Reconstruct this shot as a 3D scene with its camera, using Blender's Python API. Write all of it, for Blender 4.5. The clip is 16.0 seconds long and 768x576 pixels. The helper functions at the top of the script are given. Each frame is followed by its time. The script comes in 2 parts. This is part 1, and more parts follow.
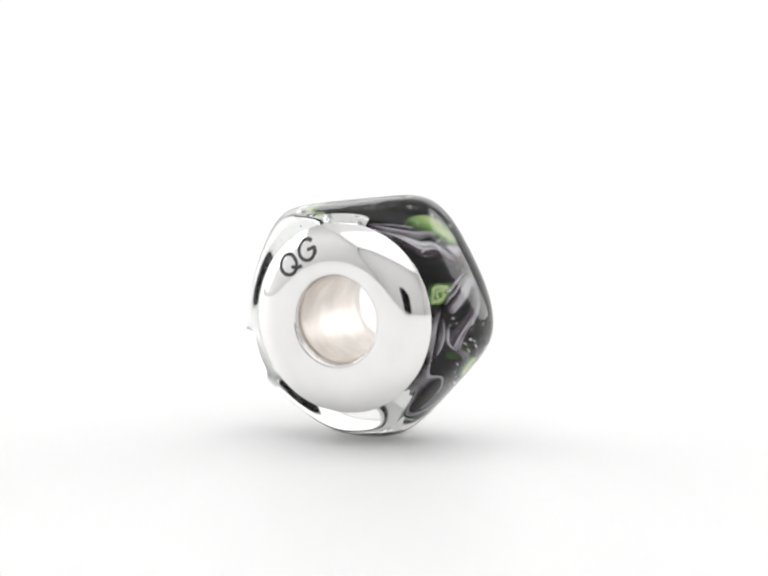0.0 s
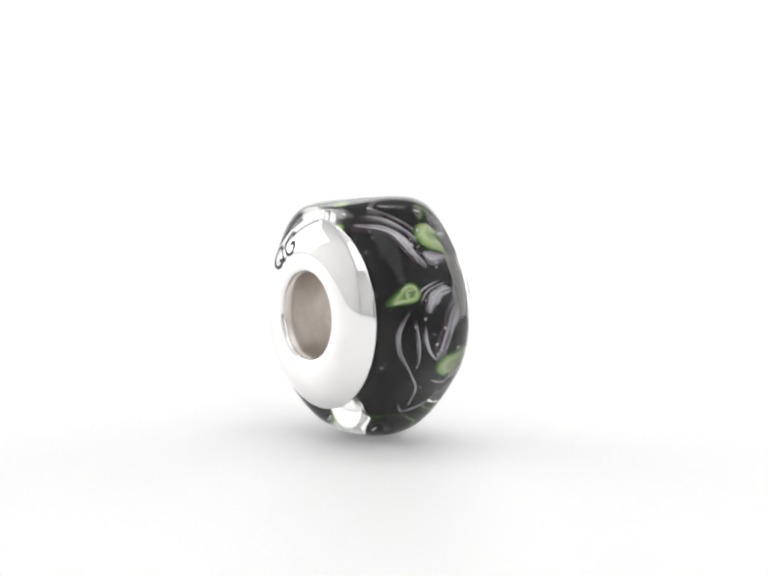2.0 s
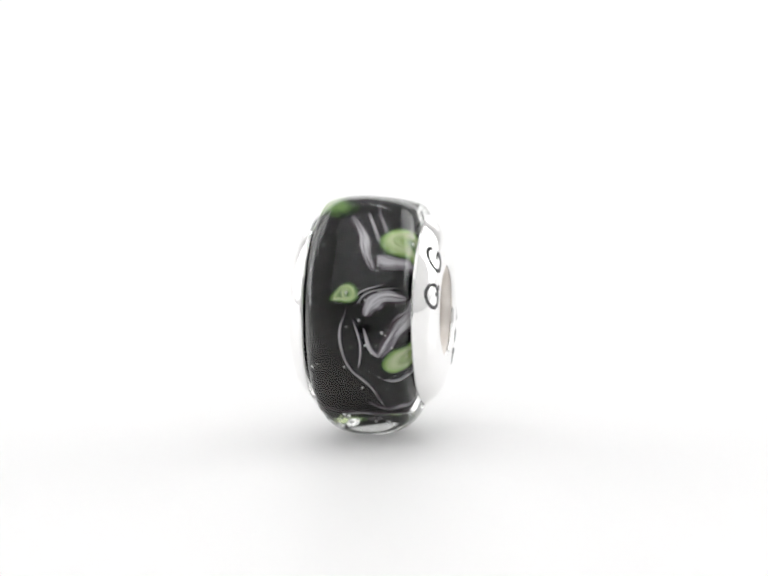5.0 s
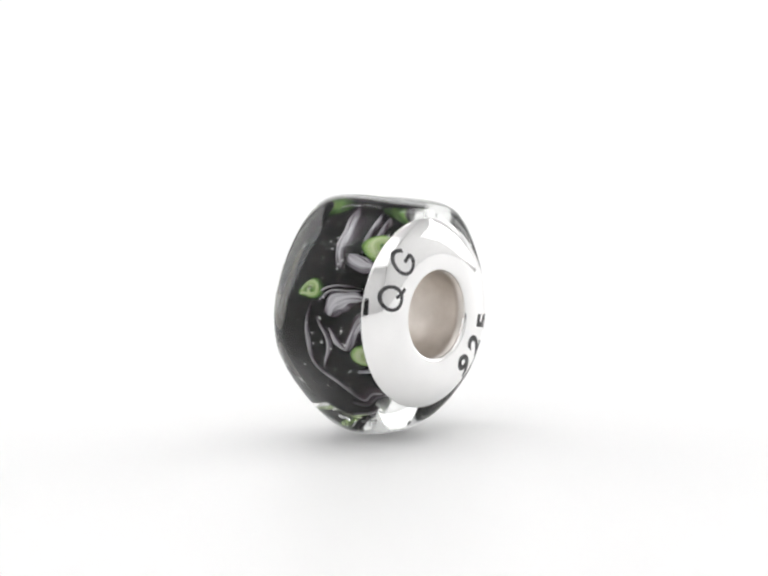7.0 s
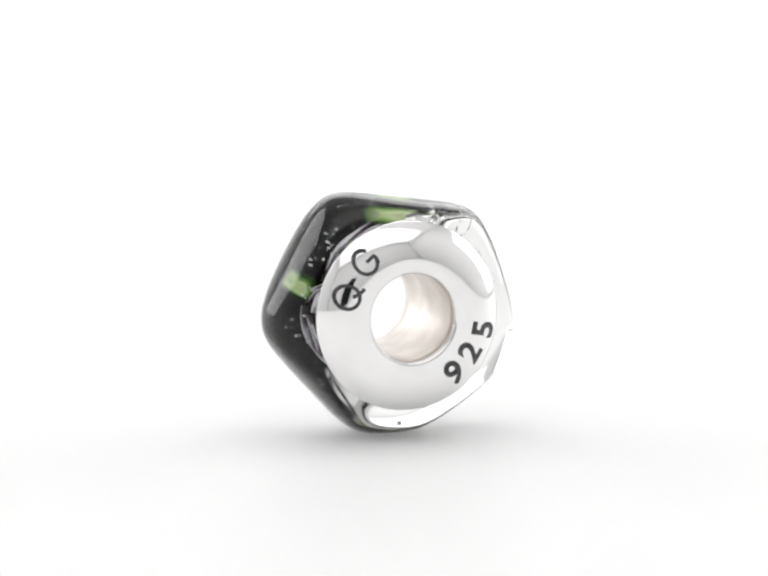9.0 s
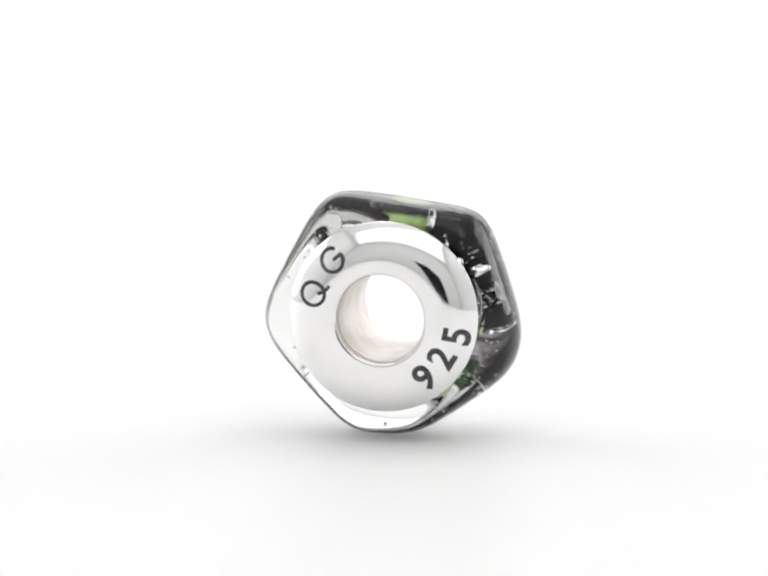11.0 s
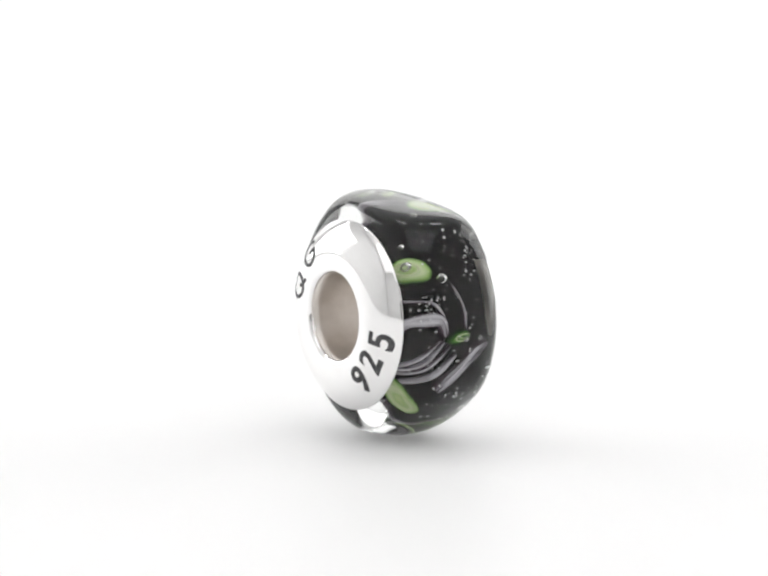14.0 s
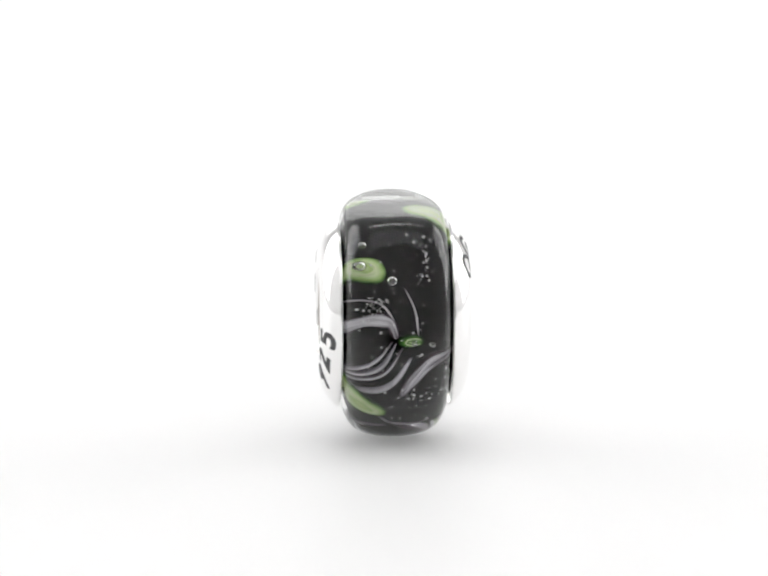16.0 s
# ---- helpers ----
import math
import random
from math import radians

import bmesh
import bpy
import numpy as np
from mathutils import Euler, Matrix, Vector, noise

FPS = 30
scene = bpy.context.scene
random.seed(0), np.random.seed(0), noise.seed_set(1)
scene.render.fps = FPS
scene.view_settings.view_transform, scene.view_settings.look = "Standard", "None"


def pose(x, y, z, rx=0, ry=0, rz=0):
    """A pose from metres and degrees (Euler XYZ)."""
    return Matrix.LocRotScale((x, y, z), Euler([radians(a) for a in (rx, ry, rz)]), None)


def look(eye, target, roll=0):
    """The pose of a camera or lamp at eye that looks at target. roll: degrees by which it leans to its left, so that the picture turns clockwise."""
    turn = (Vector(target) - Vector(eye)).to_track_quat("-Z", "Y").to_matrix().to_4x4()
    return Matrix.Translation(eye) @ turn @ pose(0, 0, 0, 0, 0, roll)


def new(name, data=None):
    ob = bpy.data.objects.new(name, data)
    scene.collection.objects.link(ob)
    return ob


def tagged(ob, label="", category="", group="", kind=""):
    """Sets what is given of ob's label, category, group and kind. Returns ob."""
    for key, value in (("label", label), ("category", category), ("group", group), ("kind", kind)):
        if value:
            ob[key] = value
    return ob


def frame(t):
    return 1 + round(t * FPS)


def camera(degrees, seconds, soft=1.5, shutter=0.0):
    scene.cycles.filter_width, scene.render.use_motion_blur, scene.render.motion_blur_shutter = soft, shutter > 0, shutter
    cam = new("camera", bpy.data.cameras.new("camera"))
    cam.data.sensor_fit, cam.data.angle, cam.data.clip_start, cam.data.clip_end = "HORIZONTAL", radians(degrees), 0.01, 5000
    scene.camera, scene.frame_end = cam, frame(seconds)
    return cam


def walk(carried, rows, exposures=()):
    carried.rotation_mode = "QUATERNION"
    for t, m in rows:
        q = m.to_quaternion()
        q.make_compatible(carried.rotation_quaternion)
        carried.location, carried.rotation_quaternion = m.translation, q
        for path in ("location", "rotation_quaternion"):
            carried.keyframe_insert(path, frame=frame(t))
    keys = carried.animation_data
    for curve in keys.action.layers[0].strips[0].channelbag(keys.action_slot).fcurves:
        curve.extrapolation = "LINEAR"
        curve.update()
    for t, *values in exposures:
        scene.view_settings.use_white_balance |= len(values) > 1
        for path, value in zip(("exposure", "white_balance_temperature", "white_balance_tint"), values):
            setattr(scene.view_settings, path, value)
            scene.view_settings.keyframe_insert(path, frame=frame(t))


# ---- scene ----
# Metres; M turns millimetres into metres.
M = 0.001

# ---- camera: stands still, tilted down by the angle PITCH ----
PITCH = 7.959
EYE = Vector((0.129, -193.961, 35.57)) * M
cam = camera(12.78, 16.0, soft=2.5)
AHEAD = Vector((0, math.cos(radians(PITCH)), -math.sin(radians(PITCH))))
cam_pose = look(EYE, EYE + AHEAD)
walk(cam, [(0.0, cam_pose), (16.0, cam_pose)])

# ---- world and lamps: a white light tent ----
world = bpy.data.worlds.new("studio_world")
world.use_nodes = True
world.node_tree.nodes["Background"].inputs[0].default_value = (1.0, 1.0, 1.0, 1)
world.node_tree.nodes["Background"].inputs[1].default_value = 0.3
scene.world = world
scene.view_settings.exposure = -1.19


def softbox(name, eye, target, sx, sy, watts):
    lamp = bpy.data.lights.new(name, "AREA")
    lamp.shape, lamp.size, lamp.size_y, lamp.energy = "RECTANGLE", sx, sy, watts
    lamp.color = (1.0, 0.995, 0.99)
    ob = new(name, lamp)
    ob.matrix_world = look(eye, target)
    return ob


softbox("strip_light", (0, 0.2, 0.6), (0, 0.0, 0), 0.6, 0.03, 1.2)
softbox("softbox_back", (0, 0.48, 0.21), (0, 0, 0.0), 0.6, 0.2, 0.75)
softbox("softbox_top", (0, 0.0, 0.69), (0, -0.0001, 0.0), 0.98, 1.1, 0.6)
softbox("softbox_front", (0, -0.3, 0.62), (0, 0, 0), 0.9, 0.5, 2.7)
softbox("softbox_side", (-0.44, 0.24, 0.2), (0, 0, 0.12), 0.36, 0.36, 1.9)
softbox("softbox_side", (0.44, 0.24, 0.2), (0, 0, 0.12), 0.36, 0.36, 1.9)


# ---- materials ----
def material(name, color, rough=0.5, metal=0.0, spec=0.5):
    m = bpy.data.materials.new(name)
    m.use_nodes = True
    b = m.node_tree.nodes["Principled BSDF"]
    b.inputs["Base Color"].default_value = (*color, 1)
    b.inputs["Roughness"].default_value = rough
    b.inputs["Metallic"].default_value = metal
    b.inputs["Specular IOR Level"].default_value = spec
    return m, m.node_tree, b


def noise_mix(tree, b, scale, ca, cb, lo=0.35, hi=0.65, detail=4.0, distort=0.0, socket="Base Color"):
    """Drives a colour by object-space noise between two colours."""
    co = tree.nodes.new("ShaderNodeTexCoord")
    n = tree.nodes.new("ShaderNodeTexNoise")
    n.inputs["Scale"].default_value, n.inputs["Detail"].default_value = scale, detail
    n.inputs["Distortion"].default_value = distort
    r = tree.nodes.new("ShaderNodeValToRGB")
    r.color_ramp.elements[0].position, r.color_ramp.elements[0].color = lo, (*ca, 1)
    r.color_ramp.elements[1].position, r.color_ramp.elements[1].color = hi, (*cb, 1)
    tree.links.new(co.outputs["Object"], n.inputs["Vector"])
    tree.links.new(n.outputs["Fac"], r.inputs["Fac"])
    tree.links.new(r.outputs["Color"], b.inputs[socket])
    return n, r


def bump(tree, b, scale, distance, detail=3.0):
    co = tree.nodes.new("ShaderNodeTexCoord")
    n = tree.nodes.new("ShaderNodeTexNoise")
    n.inputs["Scale"].default_value, n.inputs["Detail"].default_value = scale, detail
    bp = tree.nodes.new("ShaderNodeBump")
    bp.inputs["Distance"].default_value = distance
    bp.inputs["Strength"].default_value = 1.0
    tree.links.new(co.outputs["Object"], n.inputs["Vector"])
    tree.links.new(n.outputs["Fac"], bp.inputs["Height"])
    tree.links.new(bp.outputs["Normal"], b.inputs["Normal"])


PAPER, tr, bs = material("white_acrylic", (0.9, 0.9, 0.905), 0.5, 0, 0.25)
bs.inputs["Subsurface Weight"].default_value = 1.0
bs.inputs["Subsurface Radius"].default_value = (1.0, 1.0, 1.0)
bs.inputs["Subsurface Scale"].default_value = 0.01
noise_mix(tr, bs, 60, (0.945, 0.945, 0.948), (0.955, 0.955, 0.957))

FABRIC, tr, bs = material("tent_fabric", (0.8, 0.8, 0.8), 0.9, 0, 0.1)
noise_mix(tr, bs, 40, (0.86, 0.86, 0.86), (0.9, 0.9, 0.9))

PALE_CLOTH, tr, bs = material("pale_tent_fabric", (0.7, 0.7, 0.7), 0.9, 0, 0.1)
noise_mix(tr, bs, 40, (0.72, 0.72, 0.72), (0.78, 0.78, 0.78))

SILVER, tr, bs = material("polished_silver", (0.93, 0.92, 0.91), 0.07, 1.0)
noise_mix(tr, bs, 350, (0.88, 0.875, 0.87), (0.94, 0.935, 0.93), 0.3, 0.7)
bump(tr, bs, 240, 0.000009)

BORE, tr, bs = material("brushed_silver", (0.8, 0.75, 0.70), 0.45, 1.0)
noise_mix(tr, bs, 500, (0.68, 0.63, 0.58), (0.88, 0.84, 0.8), 0.3, 0.7)
bump(tr, bs, 500, 0.00012)

OXIDE, tr, bs = material("oxidised_recess", (0.035, 0.035, 0.037), 0.6, 0.0, 0.3)
noise_mix(tr, bs, 3000, (0.04, 0.04, 0.042), (0.1, 0.1, 0.102))

CORE, tr, bs = material("black_core_glass", (0.008, 0.007, 0.008), 0.7, 0, 0.0)
noise_mix(tr, bs, 420, (0.0008, 0.0007, 0.0008), (0.008, 0.004, 0.006), 0.5, 0.95)



def enamel(name, stops, wobble=0.16, scale=1500):
    """Enamel laid in rings: its colour goes by the attribute ring, 0 in the middle and 1 at the edge, stirred by noise."""
    m, t, b = material(name, stops[0][1], 0.45, 0, 0.0)
    at_ring = t.nodes.new("ShaderNodeAttribute")
    at_ring.attribute_name = "ring"
    co = t.nodes.new("ShaderNodeTexCoord")
    n = t.nodes.new("ShaderNodeTexNoise")
    n.inputs["Scale"].default_value, n.inputs["Detail"].default_value, n.inputs["Distortion"].default_value = scale, 4.0, 0.6
    t.links.new(co.outputs["Object"], n.inputs["Vector"])
    mul = t.nodes.new("ShaderNodeMath")
    mul.operation = "MULTIPLY_ADD"
    mul.inputs[1].default_value, mul.inputs[2].default_value = 2 * wobble, -wobble
    add = t.nodes.new("ShaderNodeMath")
    r = t.nodes.new("ShaderNodeValToRGB")
    el = r.color_ramp.elements
    while len(el) < len(stops):
        el.new(0.5)
    for e, (p, c) in zip(el, stops):
        e.position, e.color = p, (*c, 1)
    t.links.new(n.outputs["Fac"], mul.inputs[0])
    t.links.new(mul.outputs[0], add.inputs[0])
    t.links.new(at_ring.outputs["Fac"], add.inputs[1])
    t.links.new(add.outputs[0], r.inputs["Fac"])
    t.links.new(r.outputs["Color"], b.inputs["Base Color"])
    return m


LEAF = enamel("green_enamel", ((0.0, (0.68, 0.8, 0.4)), (0.28, (0.48, 0.66, 0.24)), (0.5, (0.8, 0.9, 0.58)), (0.76, (0.5, 0.68, 0.26)),
                               (0.9, (0.2, 0.38, 0.1)), (1.0, (0.015, 0.045, 0.01))))
LEAF_COIL = enamel("coiled_green_enamel", ((0.0, (0.62, 0.78, 0.36)), (0.22, (0.12, 0.26, 0.07)), (0.42, (0.3, 0.5, 0.15)), (0.62, (0.66, 0.8, 0.4)), (0.82, (0.18, 0.36, 0.09)), (1.0, (0.012, 0.035, 0.008))), 0.12)
LEAF_DARK = enamel("dark_green_enamel", ((0.0, (0.5, 0.72, 0.3)), (0.3, (0.06, 0.16, 0.04)), (0.55, (0.16, 0.34, 0.08)), (0.75, (0.05, 0.14, 0.03)), (1.0, (0.008, 0.025, 0.006))), 0.22, 2200)

LEAF_EDGE, tr, bs = material("deep_green_enamel", (0.08, 0.22, 0.05), 0.5, 0, 0.0)
noise_mix(tr, bs, 800, (0.05, 0.15, 0.035), (0.15, 0.36, 0.09))

RIBBON, tr, bs = material("lavender_ribbon", (0.3, 0.28, 0.31), 0.6, 0, 0.0)
# streaks drawn out along the ribbon: the attribute strip holds (across, along, edge fade)
strip = tr.nodes.new("ShaderNodeAttribute")
strip.attribute_name = "strip"
sep = tr.nodes.new("ShaderNodeSeparateXYZ")
tr.links.new(strip.outputs["Vector"], sep.inputs[0])
nz = tr.nodes.new("ShaderNodeTexNoise")
nz.inputs["Scale"].default_value, nz.inputs["Detail"].default_value, nz.inputs["Distortion"].default_value = 1.0, 3.0, 0.35
tr.links.new(strip.outputs["Vector"], nz.inputs["Vector"])
mixer = tr.nodes.new("ShaderNodeMath")
mixer.operation = "MULTIPLY"
tr.links.new(nz.outputs["Fac"], mixer.inputs[0])
tr.links.new(sep.outputs["Z"], mixer.inputs[1])
rp = tr.nodes.new("ShaderNodeValToRGB")
for p in (0.36, 0.46, 0.6):
    rp.color_ramp.elements.new(p)
for e, (p, c) in zip(rp.color_ramp.elements, ((0.16, (0.004, 0.003, 0.004)), (0.34, (0.07, 0.045, 0.06)), (0.44, (0.24, 0.215, 0.25)), (0.55, (0.52, 0.5, 0.54)), (0.72, (0.82, 0.8, 0.84)))):
    e.position, e.color = p, (*c, 1)
tr.links.new(mixer.outputs[0], rp.inputs["Fac"])
tr.links.new(rp.outputs["Color"], bs.inputs["Base Color"])

RUBBER, tr, bs = material("black_camera_body", (0.012, 0.012, 0.013), 0.7, 0, 0.2)
noise_mix(tr, bs, 600, (0.009, 0.009, 0.01), (0.02, 0.02, 0.02))


def glass(name, ior, rough=0.0, color=(1, 1, 1)):
    m = bpy.data.materials.new(name)
    m.use_nodes = True
    t = m.node_tree
    t.nodes.remove(t.nodes["Principled BSDF"])
    g = t.nodes.new("ShaderNodeBsdfGlass")
    g.inputs["IOR"].default_value, g.inputs["Roughness"].default_value = ior, rough
    g.inputs["Color"].default_value = (*color, 1)
    t.links.new(g.outputs[0], t.nodes["Material Output"].inputs[0])
    return m


GLASS = glass("clear_glass", 1.45, 0.0, (0.96, 0.965, 0.96))
AIR = glass("air_bubble", 0.667)
SPARK, tr, bs = material("tiny_bubble_skin", (0.92, 0.92, 0.93), 0.3, 0.2)
LEAF_PALE, tr, bs = material("pale_green_enamel", (0.5, 0.66, 0.3), 0.5, 0, 0.0)
noise_mix(tr, bs, 900, (0.6, 0.75, 0.36), (0.85, 0.92, 0.62))


# ---- mesh helpers ----
def part(name, bm, mat, parent, label="", smooth=True):
    me = bpy.data.meshes.new(name)
    bmesh.ops.recalc_face_normals(bm, faces=bm.faces)
    for f in bm.faces:
        f.smooth = smooth
    bm.to_mesh(me)
    bm.free()
    me.materials.append(mat)
    ob = new(name, me)
    if parent:
        ob.parent = parent
    if label:
        tagged(ob, label)
    return ob


def box_bm(x0, x1, y0, y1, z0, z1, bev=0.0):
    bm = bmesh.new()
    bmesh.ops.create_cube(bm, size=1.0)
    for v in bm.verts:
        v.co = Vector(((x0 + x1) / 2 + v.co.x * (x1 - x0), (y0 + y1) / 2 + v.co.y * (y1 - y0), (z0 + z1) / 2 + v.co.z * (z1 - z0)))
    if bev:
        bmesh.ops.bevel(bm, geom=bm.edges[:], offset=bev, segments=3, affect="EDGES", profile=0.5)
    return bm


def lofted(rings, closed=True):
    """Joins rings of points, each a closed loop; closed: the last ring joins the first."""
    bm = bmesh.new()
    vs = [[bm.verts.new(p) for p in ring] for ring in rings]
    n = len(vs[0])
    for i in range(len(vs) if closed else len(vs) - 1):
        a, b = vs[i], vs[(i + 1) % len(vs)]
        for k in range(n):
            bm.faces.new((a[k], a[(k + 1) % n], b[(k + 1) % n], b[k]))
    return bm


def spline(points, steps):
    """A Catmull-Rom curve through points of any dimension."""
    p = [np.array(q, float) for q in points]
    p = [2 * p[0] - p[1]] + p + [2 * p[-1] - p[-2]]
    out = []
    for i in range(1, len(p) - 2):
        for s in range(steps):
            t = s / steps
            out.append(0.5 * (2 * p[i] + (p[i + 1] - p[i - 1]) * t + (2 * p[i - 1] - 5 * p[i] + 4 * p[i + 1] - p[i + 2]) * t * t
                              + (3 * p[i] - p[i - 1] - 3 * p[i + 1] + p[i + 2]) * t ** 3))
    out.append(p[-2])
    return out


# ---- the tent ----
def sweep():
    """Floor and backdrop in one sheet with a large curved bend."""
    prof = [(-0.6, 0.0)] + [(-0.6 + 0.9 * i / 24, 0.0) for i in range(1, 25)]
    prof += [(0.3 + 0.3 * math.sin(a), 0.3 - 0.3 * math.cos(a)) for a in np.linspace(0, math.pi / 2, 25)[1:]]
    prof += [(0.6, 0.3 + 0.4 * i / 6) for i in range(1, 7)]
    bm = bmesh.new()
    top = [[bm.verts.new((x, y, z)) for x in np.linspace(-0.5, 0.5, 21)] for y, z in prof]
    for a, b in zip(top, top[1:]):
        for k in range(20):
            bm.faces.new((a[k], a[k + 1], b[k + 1], b[k]))
    ob = part("backdrop", bm, PAPER, None)
    mod = ob.modifiers.new("thickness", "SOLIDIFY")
    mod.thickness, mod.offset = 0.012, 1.0
    return tagged(ob, "seamless white glossy acrylic sheet curving up behind", "backdrop", kind="structure")


sweep()
tagged(part("wall_west", box_bm(-0.51, -0.505, -0.6, 0.6, -0.003, 0.7), FABRIC, None, smooth=False), "white fabric side of a light tent", "wall", kind="structure")
tagged(part("wall_east", box_bm(0.505, 0.51, -0.6, 0.6, -0.003, 0.7), FABRIC, None, smooth=False), "white fabric side of a light tent", "wall", kind="structure")
tagged(part("wall_south", box_bm(-0.505, 0.505, -0.61, -0.605, -0.003, 0.7), PALE_CLOTH, None, smooth=False), "pale grey fabric front of a light tent", "wall", kind="structure")
tagged(part("ceiling", box_bm(-0.51, 0.51, -0.61, 0.61, 0.702, 0.707), FABRIC, None, smooth=False), "white fabric roof of a light tent", "ceiling", kind="structure")


# ---- the black studio camera, seen only as a dark spot in the silver ----
def studio_camera():
    root = new("studio_camera")
    root.location = (EYE.x, EYE.y - 0.13, 0)
    tagged(root, "black camera with round lens resting on white sheet", "camera")
    part("camera_body", box_bm(-0.06, 0.06, -0.09, -0.035, 0.0, 0.1, 0.012), RUBBER, root)
    rings = []
    z = EYE.z
    for y, r in ((-0.036, 0.029), (0.05, 0.03), (0.054, 0.033), (0.11, 0.033), (0.1125, 0.0325), (0.112, 0.029), (0.09, 0.026), (0.089, 0.001)):
        rings.append([(r * math.cos(a), y, z + r * math.sin(a)) for a in np.linspace(0, 2 * math.pi, 48, endpoint=False)])
    part("lens", lofted(rings, False), RUBBER, root)
    return root


studio_camera()

# ---- the bead: axis along its own x, resting on z = 0 ----
CAP_R, CAP_H = 5.42, 3.19   # rim of the silver caps
LIP_H = 4.26   # rim of the hole
GLASS_H = 2.98
CORE_R, CORE_H = 4.62, 2.5
N_SEG = 180

# flats pressed into the round bead: direction of each, and its distance from the axis
FLATS = ((82.5, 6.42), (18.3, 6.85), (-56.5, 6.86), (-89.6, 7.32), (-137.4, 6.56), (152.0, 6.79))
FULL_R, ROUND, CREASE, CROWN = 7.56, 2.12, 24, 0.008


def skin(x, a):
    """Radius of the glass at x along the axis and the angle a, measured from the bead's +y towards +z."""
    w = max(0.0, 1 - abs(x / GLASS_H) ** ROUND) ** (1 / ROUND)
    total = (4.8 + (FULL_R - 4.8) * w) ** -CREASE
    for b, h in FLATS:
        total += (max(0.05, math.cos(a - radians(b))) / (h * (1 - CROWN * x * x))) ** CREASE
    return total ** (-1 / CREASE)


ANGLES = list(np.linspace(0, 2 * math.pi, N_SEG, endpoint=False))
LOW = -min(skin(0.0, a) * math.sin(a) for a in ANGLES)


def at(x, r, a):
    """Bead coordinates, in millimetres, to its own space in metres."""
    return Vector((x * M, r * math.cos(a) * M, (LOW + r * math.sin(a)) * M))


def dome(r):
    """How far out along the axis the cap's face lies at radius r."""
    q = max(0.0, (r - 2.75) / (CAP_R - 2.75))
    return LIP_H - (LIP_H - CAP_H) * q ** 3.0


def casing(parent):
    rings = []
    for q in np.linspace(-1, 1, 49):
        x = GLASS_H * math.sin(q * math.pi / 2)
        rings.append([at(x, skin(x, a) + 0.02 * (1 - q * q) * noise.noise(Vector((x * 0.45, 2.2 * math.cos(a), 2.2 * math.sin(a)))), a) for a in ANGLES])
    for x in (GLASS_H, 0.0, -GLASS_H):
        rings.append([at(x, 3.2, a) for a in ANGLES])
    return part("glass_casing", lofted(rings), GLASS, parent, "clear lobed outer glass with small bubbles")


def core_r(x):
    """Radius of the barrel-shaped core at x along the axis."""
    return 3.35 + (CORE_R - 3.35) * math.sqrt(max(0.0, 1 - abs(x / CORE_H) ** 3.5))


def core(parent):
    rings = []
    prof = [(-CORE_H, 3.3)] + [(CORE_H * math.sin(q), core_r(CORE_H * math.sin(q))) for q in np.linspace(-1.5, 1.5, 19)] + [(CORE_H, 3.3)]
    for x, r in prof:
        rings.append([at(x, r, a) for a in ANGLES])
    return part("glass_core", lofted(rings), CORE, parent, "opaque black glass core under the clear glass")


def cap(parent, side):
    prof = [(2.9, 3.0), (3.02, 5.1), (3.06, 5.32), (3.1, 5.39), (CAP_H - 0.03, CAP_R), (CAP_H + 0.03, CAP_R - 0.02)]
    for r in np.linspace(CAP_R - 0.07, 2.74, 30):
        prof.append((dome(r), r))
    for b in np.linspace(0, math.pi / 2, 6)[1:]:
        prof.append((LIP_H - 0.2 + 0.2 * math.cos(b), 2.7 - 0.2 * math.sin(b)))
    prof += [(LIP_H - 0.24, 2.6), (2.9, 2.7)]
    return part("end_cap", lofted([[at(side * x, r, a) for a in ANGLES] for x, r in prof]), SILVER, parent, "polished domed silver end cap with engraved marks")


def bore(parent):
    rings = []
    for x in np.linspace(-4.05, 4.05, 13):
        rings.append([at(x, 2.505, a) for a in ANGLES])
    for x in (4.05, 2.0, -2.0, -4.05):
        rings.append([at(x, 2.59 if abs(x) > 3 else 2.7, a) for a in ANGLES])
    return part("bore", lofted(rings), BORE, parent, "warm brushed silver lining of the hole")


def on_cap(side, r0, a0, turn, x, y, lift=0.02):
    """A point of a mark (x to the right, y up, as read from outside) on a cap's dome; turn: 1 with its top outward, -1 inward."""
    u = Vector((math.cos(a0), math.sin(a0)))          # outward, as seen from outside
    rt = Vector((u.y, -u.x)) * turn
    p = u * (r0 + turn * y) + rt * x
    r = p.length
    return Vector((side * (dome(r) + lift) * M, side * p.x * M, (LOW + p.y) * M))


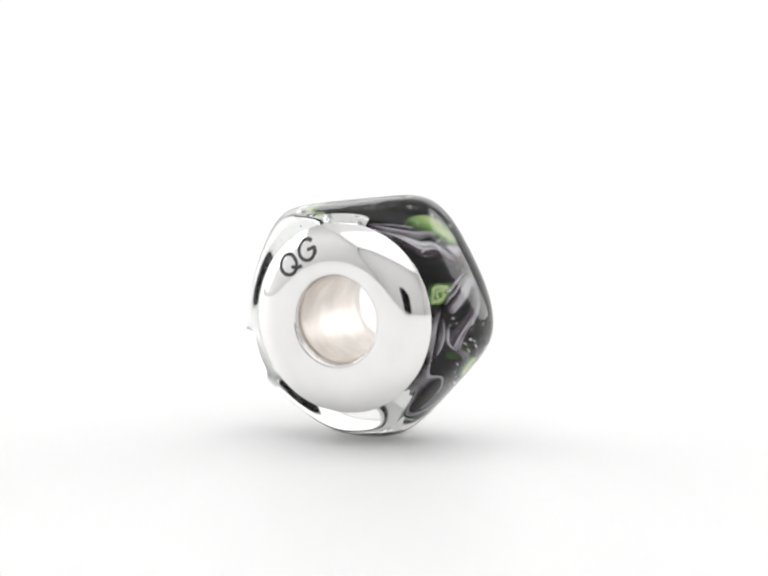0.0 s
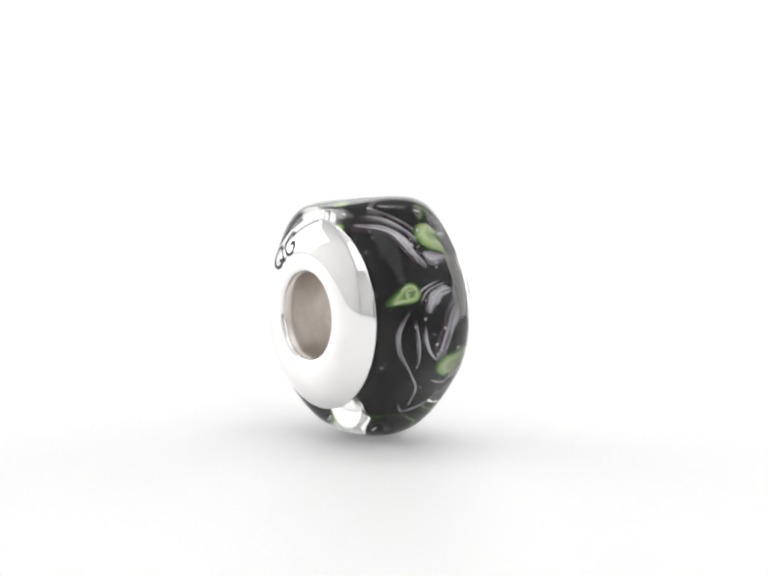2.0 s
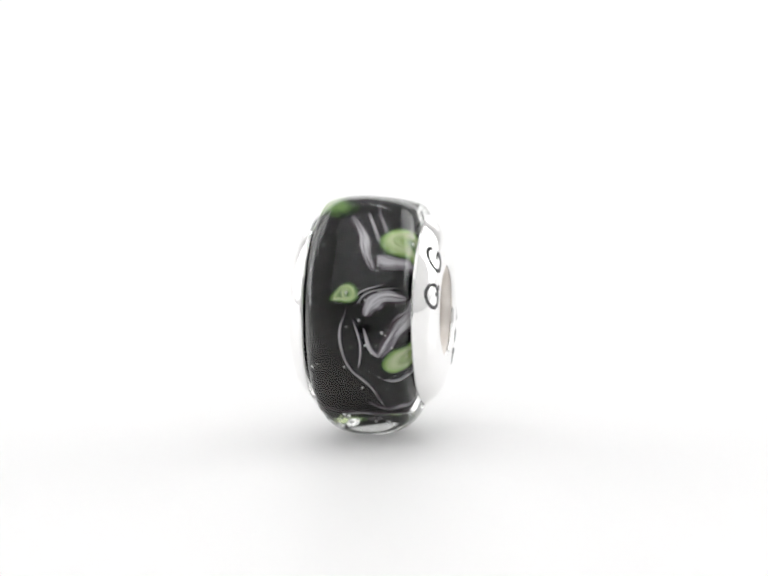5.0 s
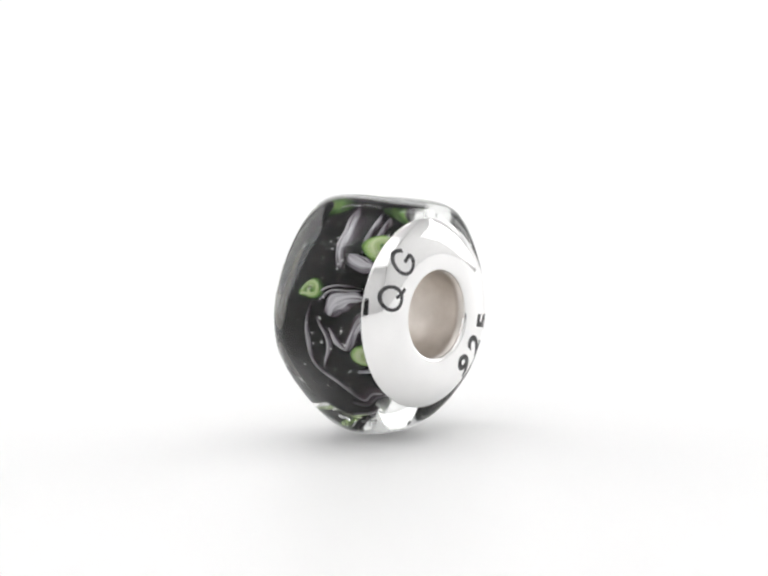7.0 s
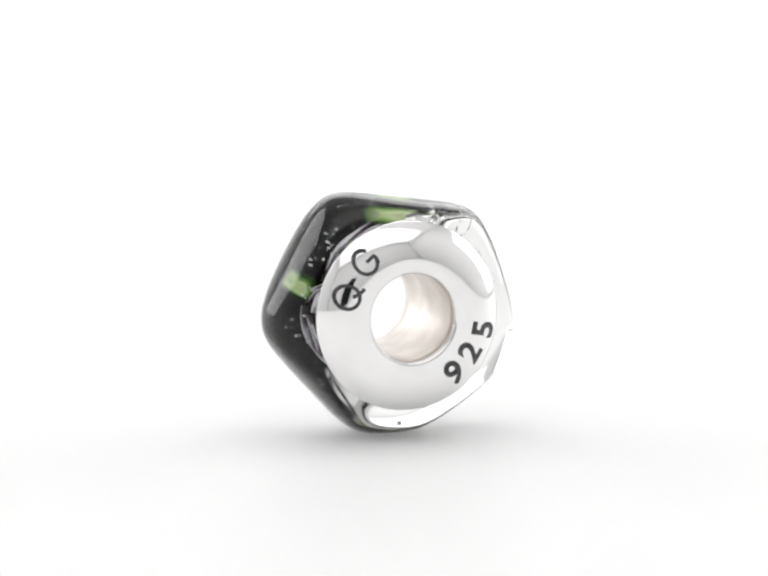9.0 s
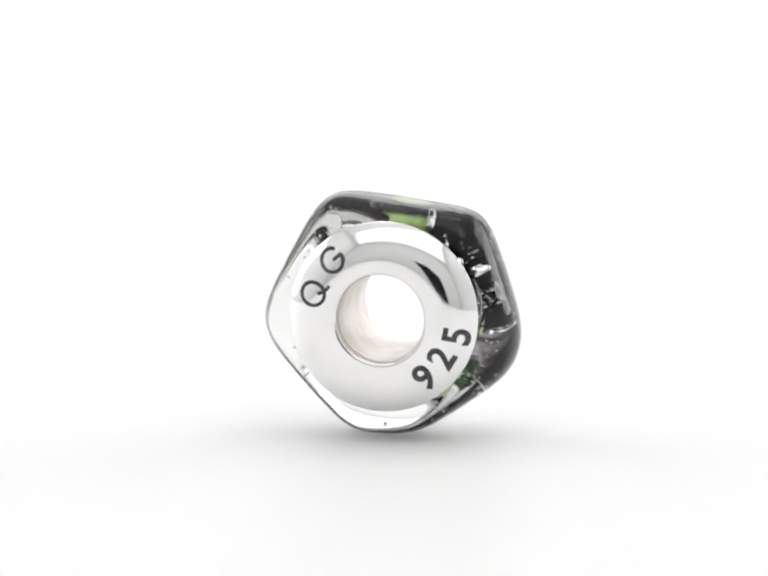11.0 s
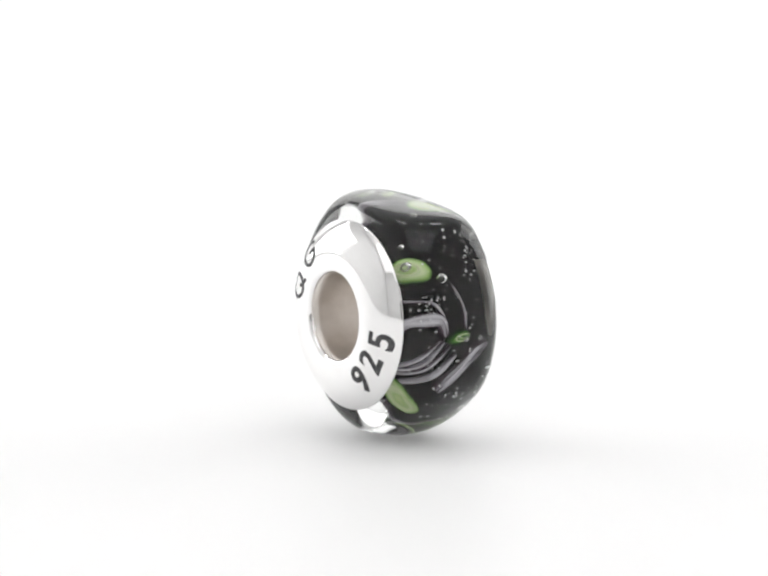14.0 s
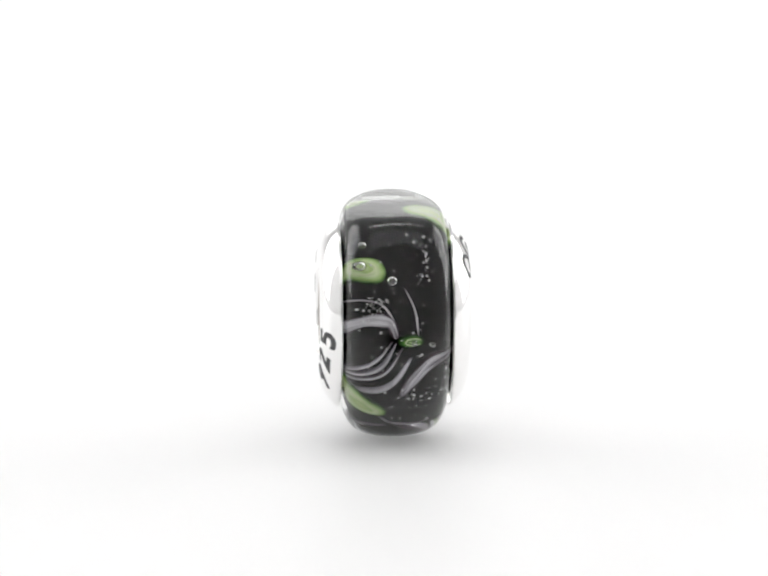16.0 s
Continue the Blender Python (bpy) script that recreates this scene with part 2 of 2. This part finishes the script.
def stroke(side, r0, a0, turn, pts, width, steps=10):
    """A flat engraved line along a curve through pts."""
    c = spline(pts, steps)
    bm = bmesh.new()
    rows = []
    for i, p in enumerate(c):
        d = c[min(i + 1, len(c) - 1)] - c[max(i - 1, 0)]
        n = np.array((-d[1], d[0])) / (np.linalg.norm(d) + 1e-9) * width / 2
        top = [bm.verts.new(on_cap(side, r0, a0, turn, *(p + n * k))) for k in (-1, 0, 1)]
        low = [bm.verts.new(on_cap(side, r0, a0, turn, *(p + n * k), lift=-0.03)) for k in (-1, 1)]
        rows.append((low[0], *top, low[1]))
    for a, b in zip(rows, rows[1:]):
        for k in range(4):
            bm.faces.new((a[k], a[k + 1], b[k + 1], b[k]))
    return bm


def merge(a, b):
    me = bpy.data.meshes.new("tmp")
    b.to_mesh(me)
    b.free()
    a.from_mesh(me)
    bpy.data.meshes.remove(me)
    return a


def round_mark(cap_ob, side, r0, a0, w, h, tail):
    """An engraved ring; with a tail stroke, or open with a hook."""
    if tail:
        ring = [(w / 2 * math.cos(b), h / 2 * math.sin(b)) for b in np.linspace(0, 2 * math.pi, 13)]
        bm = stroke(side, r0, a0, 1, ring, 0.2, 4)
        bm = merge(bm, stroke(side, r0, a0, 1, [(w * 0.08, -h * 0.2), (w * 0.3, -h * 0.42), (w * 0.58, -h * 0.55)], 0.2, 4))
    else:
        ring = [(w / 2 * math.cos(b), h / 2 * math.sin(b)) for b in np.linspace(radians(38), radians(345), 11)]
        bm = stroke(side, r0, a0, 1, ring, 0.2, 4)
        bm = merge(bm, stroke(side, r0, a0, 1, [(w * 0.03, -h * 0.02), (w * 0.28, -h * 0.02), (w * 0.52, -h * 0.02)], 0.19, 3))
        bm = merge(bm, stroke(side, r0, a0, 1, [(w * 0.5, -h * 0.02), (w * 0.49, -h * 0.2), (w * 0.42, -h * 0.36)], 0.18, 3))
    return part("engraved_mark", bm, OXIDE, cap_ob, "dark engraved maker's mark")


def digit(cap_ob, char, side, r0, a0, size):
    cu = bpy.data.curves.new("digit", "FONT")
    cu.body, cu.align_x, cu.align_y, cu.size, cu.offset = char, "CENTER", "CENTER", size, 0.024 * size
    tmp = new("tmp", cu)
    bpy.context.view_layer.update()
    me = bpy.data.meshes.new_from_object(tmp)
    bpy.data.objects.remove(tmp)
    bm = bmesh.new()
    bm.from_mesh(me)
    bpy.data.meshes.remove(me)
    bmesh.ops.subdivide_edges(bm, edges=bm.edges[:], cuts=1, use_grid_fill=True)
    bmesh.ops.triangulate(bm, faces=bm.faces[:])
    for v in bm.verts:
        v.co = on_cap(side, r0, a0, -1, v.co.x, v.co.y)
    return part("engraved_digit", bm, OXIDE, cap_ob, "dark engraved figure " + char)


# two views from the side: which way the bead's side faces, and where its middle lies
PX = 0.028        # millimetres


def spot(view, dx, up, rad=CORE_R):
    """Where on the core a thing lies that shows at dx, up from the bead's middle, through the clear glass, from the side."""
    h = max(-0.985, min(0.985, up * PX / 6.95))
    al = math.asin(h)
    be = math.asin(h / 1.5)
    ga = math.asin(max(-1, min(1, h * 6.95 / 1.5 / rad)))
    phi = al - be + ga + radians(PITCH)
    x = max(-2.65, min(2.65, dx * PX))
    return (x, math.pi - phi) if view == 1 else (-x, phi)


def leaf(parent, view, dx, up, long, wide, lean, eye=0.0, tip=0.35, style="streak", depth=0.14):
    """A teardrop of green enamel on the core; sizes in millimetres, lean in degrees; eye: radius of a bubble on it."""
    base = CORE_R + depth
    x0, a0 = (dx, radians(up)) if view == 0 else spot(view, dx, up, base)
    mir = -1 if view == 1 else 1
    rise = 0.12 if style == "spiral" else 0.22
    ca, sa = math.cos(radians(lean)), math.sin(radians(lean))

    def place(s, t, lift):
        sx, ty = s * ca - t * sa, s * sa + t * ca
        sgn = 1 if view == 1 else -1
        x = max(-2.45, min(2.45, x0 + sgn * sx))
        return at(x, core_r(x) + depth + lift, a0 + mir * ty / base)
    rng = random.Random(int(dx * 7 + up * 13 + 999))
    ph = rng.random() * 6
    bm = bmesh.new()
    rings = []
    n = 28
    reach = bm.verts.layers.float.new("ring")
    for q in (1.0, 0.97, 0.92, 0.85, 0.75, 0.65, 0.53, 0.42, 0.3, 0.2, 0.1, 0.02):
        ring = []
        for k in range(n):
            b = 2 * math.pi * k / n
            w = 1 + 0.06 * math.sin(2 * b + ph) + 0.04 * math.sin(3 * b + 2 * ph)
            s = math.cos(b) * long / 2 * q * w
            t = math.sin(b) * wide / 2 * q * w * (1 - tip * math.cos(b))
            v = bm.verts.new(place(s, t, -0.3 if q == 1.0 else rise * math.sqrt(max(0, 1 - q * q))))
            v[reach] = q
            ring.append(v)
        rings.append(ring)
    for a, b in zip(rings, rings[1:]):
        for k in range(n):
            bm.faces.new((a[k], a[(k + 1) % n], b[(k + 1) % n], b[k]))
    bm.faces.new(rings[-1])
    ob = part("leaf", bm, {"dark": LEAF_DARK, "spiral": LEAF_COIL}.get(style, LEAF), parent, "yellow-green enamel leaf sealed in the glass")
    def line(path, width, mat, name, label):
        """A raised streak on the leaf along (s, t) points."""
        pts = spline(path, 5)
        bm = bmesh.new()
        rows = []
        for i, p in enumerate(pts):
            d = pts[min(i + 1, len(pts) - 1)] - pts[max(i - 1, 0)]
            nn = np.array((-d[1], d[0])) / (np.linalg.norm(d) + 1e-9)
            w = width * math.sin(math.pi * (i + 0.8) / (len(pts) + 0.6)) ** 0.5
            row = []
            for k, dip in ((-1, 0.07), (-0.5, 0.0), (0.5, 0.0), (1, 0.07)):
                s, t = p + nn * w * k / 2
                e = (2 * s / long) ** 2 + (2 * t / wide) ** 2
                row.append(bm.verts.new(place(s, t, rise * math.sqrt(max(0.02, 1 - e)) + 0.05 - dip)))
            rows.append(row)
        for a, b in zip(rows, rows[1:]):
            for k in range(3):
                bm.faces.new((a[k], a[k + 1], b[k + 1], b[k]))
        part(name, bm, mat, ob, label)

    if style == "spiral":
        c0 = long * 0.1
        line([(c0 + (0.1 + 0.34 * q) * wide * math.cos(9 * q), (0.1 + 0.34 * q) * wide * math.sin(9 * q)) for q in np.linspace(0, 1, 12)], 0.13 * wide, LEAF_PALE, "spiral", "pale green spiral")
        line([(-long * 0.42, 0), (-long * 0.2, -wide * 0.1), (0, -wide * 0.3)], 0.12 * wide, LEAF_PALE, "streak", "pale green streak")
    else:
        # a rim round a darker pool
        line([(long * 0.1 + 0.3 * long * math.cos(q), 0.26 * wide * math.sin(q)) for q in np.linspace(0.4, 5.6, 10)], 0.1 * wide, LEAF_PALE, "streak", "pale green streak")
        if style == "cup":
            line([(-long * 0.08, 0.03), (long * 0.1, -0.02), (long * 0.3, 0.03)], 0.26 * wide, LEAF_EDGE, "vein", "darker green streak")
    if eye:
        bm = bmesh.new()
        bmesh.ops.create_icosphere(bm, subdivisions=3, radius=eye * M)
        c = place(long * 0.12, 0, 0.28 + eye)
        for v in bm.verts:
            v.co = v.co + c
        part("bubble", bm, AIR, ob, "round air bubble")
    return ob


def ribbon(parent, view, pts, width, lift=0.2):
    """A flat lavender glass ribbon on the core along a curve, thinning to its ends."""
    c = spline([spot(view, *p, CORE_R + lift) for p in pts], 12)
    n = len(c)
    bm = bmesh.new()
    broad = width >= 12
    strip = bm.verts.layers.float_vector.new("strip")
    seed = (pts[0][0] * 0.37 + pts[-1][1] * 0.11) % 40
    rows, gone = [], 0.0
    for i, p in enumerate(c):
        d = c[min(i + 1, n - 1)] - c[max(i - 1, 0)]
        d = np.array((d[0], d[1] * CORE_R))
        nn = np.array((-d[1], d[0])) / (np.linalg.norm(d) + 1e-9)
        gone += 0.5 * float(np.linalg.norm(d))
        ends = math.sin(math.pi * (i + 0.3) / (n + 0.0)) ** 0.5
        w = width * PX * (0.66 if broad else 0.4) * (0.12 + 0.88 * ends) * (1 + 0.12 * math.sin(i * 0.41 + seed))
        row = []
        for u in (-1, -0.8, -0.5, -0.17, 0.17, 0.5, 0.8, 1):
            l = -0.03 if abs(u) == 1 else lift * (1 - 0.35 * u * u) + 0.02 * math.sin(u * 9 + i * 0.2)
            x = max(-2.42, min(2.42, p[0] + nn[0] * w * u))
            v = bm.verts.new(at(x, core_r(x) + l, p[1] + nn[1] * w * u / CORE_R))
            v[strip] = Vector((seed + u * (2.6 if broad else 0.3), gone * 0.55 + seed, (1.35 if broad else 1.5) * (1 - 0.55 * abs(u) ** 2.5) * (0.55 + 0.45 * ends)))
            row.append(v)
        rows.append(row)
    for a, b in zip(rows, rows[1:]):
        for k in range(7):
            bm.faces.new((a[k], a[k + 1], b[k + 1], b[k]))
    ob = part("ribbon", bm, RIBBON, parent, "thin pale lavender swirl sealed in the glass")
    return ob


def bubble(parent, view, dx, up, radius, depth=0.5):
    x, a = spot(view, dx, up)
    bm = bmesh.new()
    bmesh.ops.create_icosphere(bm, subdivisions=3, radius=radius * M)
    c = at(x, CORE_R + depth, a)
    for v in bm.verts:
        v.co = v.co + c
    return part("bubble", bm, AIR, parent, "round air bubble in the clear glass")


def fine_bubbles(parent):
    """Clouds of very small bubbles just above the core."""
    rng = random.Random(5)
    clouds = [(1, 20, -60, 70, 60, 26), (1, 30, 110, 40, 50, 26), (1, -40, 120, 60, 60, 14), (1, 20, -130, 60, 40, 10),
              (2, -50, 10, 30, 25, 36), (2, 50, 90, 25, 60, 34), (2, 30, -150, 60, 50, 52), (2, 0, 60, 70, 120, 26), (1, 0, 0, 90, 180, 16), (2, 0, -60, 90, 100, 26)]
    bm = bmesh.new()
    for view, dx, up, sx, sy, count in clouds:
        for _ in range(count):
            x, a = spot(view, dx + rng.gauss(0, 0.5) * sx, up + rng.gauss(0, 0.5) * sy)
            r = rng.choice((0.025, 0.03, 0.035, 0.04, 0.05, 0.065))
            c = at(x, CORE_R + rng.uniform(0.2, 1.3), a)
            geo = bmesh.ops.create_icosphere(bm, subdivisions=1, radius=r * M)
            for v in geo["verts"]:
                v.co = v.co + c
    ob = part("fine_bubbles", bm, SPARK, parent, "scatter of tiny air bubbles in the glass")
    return tagged(ob, kind="stuff")


def charm_bead():
    root = new("charm_bead")
    tagged(root, "black lampwork glass bead with silver caps and green leaves", "bead")
    casing(root)
    core(root)
    bore(root)
    far, near = cap(root, -1), cap(root, 1)
    round_mark(near, 1, 4.10, radians(161.0), 1.3, 1.4, True)
    round_mark(near, 1, 4.28, radians(130.5), 1.25, 1.35, False)
    for char, r, a in (("9", 4.20, -52.5), ("2", 4.15, -31.5), ("5", 4.48, -11.5)):
        digit(near, char, 1, r, radians(a), 2.1)
    round_mark(far, -1, 4.23, radians(135.5), 1.1, 1.2, True)
    round_mark(far, -1, 4.30, radians(116.0), 1.05, 1.2, False)
    # one side
    leaf(root, 1, -25, 22, 1.55, 1.12, 28, 0.1, -0.4, "spiral")
    leaf(root, 1, 70, 148, 2.4, 2.2, -15, 0.2, 0.1, "cup")
    leaf(root, 1, 74, -107, 1.9, 1.5, 20, 0.0, 0.2)
    ribbon(root, 1, [(-28, 198), (-2, 160), (8, 120), (26, 78)], 17)
    ribbon(root, 1, [(-5, 205), (22, 160), (35, 130)], 7)
    ribbon(root, 1, [(8, 208), (35, 165), (45, 120)], 6)
    ribbon(root, 1, [(30, 112), (50, 100), (80, 106)], 26)
    ribbon(root, 1, [(72, 25), (45, 20), (25, 2), (14, -22)], 24)
    ribbon(root, 1, [(100, 75), (95, 30), (80, -12), (58, -48), (34, -92)], 26)
    ribbon(root, 1, [(34, -92), (18, -75), (10, -45)], 8)
    ribbon(root, 1, [(-20, -12), (-30, -60), (-15, -112), (18, -160), (30, -205)], 6)
    ribbon(root, 1, [(40, -140), (70, -155), (98, -158)], 6)
    ribbon(root, 1, [(5, -200), (40, -222), (85, -200)], 8)
    ribbon(root, 1, [(-12, 5), (8, 30), (48, 48)], 4)
    ribbon(root, 1, [(-2, 0), (18, 26), (60, 42)], 4)
    ribbon(root, 1, [(-8, -30), (4, -72), (0, -110)], 4)
    # the other side
    leaf(root, 2, -56, 90, 2.15, 1.45, 170, 0.26, 0.15, "pool")
    leaf(root, 2, 22, -66, 1.3, 0.6, 5, 0.14, 0.1, "dark")
    leaf(root, 2, -58, -188, 2.7, 1.5, -33, 0.0, 0.3, "pool", 0.65)
    leaf(root, 0, -1.7, 83, 2.7, 2.4, -25, 0.12, 0.15, "pool", 0.05)
    ribbon(root, 2, [(-98, -62), (-63, -27), (-18, -27), (-3, -62)], 20)
    ribbon(root, 2, [(-83, 28), (-33, 13), (-8, -22)], 6)
    ribbon(root, 2, [(12, 48), (30, -2), (35, -57)], 6)
    ribbon(root, 2, [(-88, -147), (-28, -117), (-3, -72)], 8)
    ribbon(root, 2, [(-80, -138), (-34, -104), (-10, -68)], 5)
    ribbon(root, 2, [(-75, -150), (-20, -125), (8, -80)], 5)
    ribbon(root, 2, [(-63, -167), (-8, -142), (22, -97)], 10)
    ribbon(root, 2, [(77, -87), (46, -108), (7, -157)], 16)
    ribbon(root, 2, [(-28, -212), (12, -237), (72, -227)], 6)
    bubble(root, 2, -11, 58, 0.3)
    bubble(root, 2, -8, 166, 0.22)
    bubble(root, 2, -55, 128, 0.16)
    bubble(root, 2, 80, 132, 0.2)
    bubble(root, 2, 56, -64, 0.14)
    low_bubble = bmesh.new()
    bmesh.ops.create_icosphere(low_bubble, subdivisions=3, radius=0.13 * M)
    bmesh.ops.translate(low_bubble, verts=low_bubble.verts, vec=at(1.9, 6.2, radians(-91)))
    part("bubble", low_bubble, AIR, root, "round air bubble in the clear glass")
    fine_bubbles(root)
    return root


BEAD = charm_bead()


# ---- the bead turns evenly with the table ----
TURN_AT_10, TURN_RATE = -85.843, 15.076
BEAD_X, BEAD_Y = -0.555, 0.610


def motions():
    rows = []
    for k in range(33):
        t = k * 0.5
        deg = TURN_AT_10 - TURN_RATE * (t - 10)
        c, s = math.cos(radians(deg)), math.sin(radians(deg))
        rows.append((t, pose((BEAD_X * c - BEAD_Y * s) * M, (BEAD_X * s + BEAD_Y * c) * M, 0, 0, 0, deg)))
    walk(BEAD, rows)


motions()
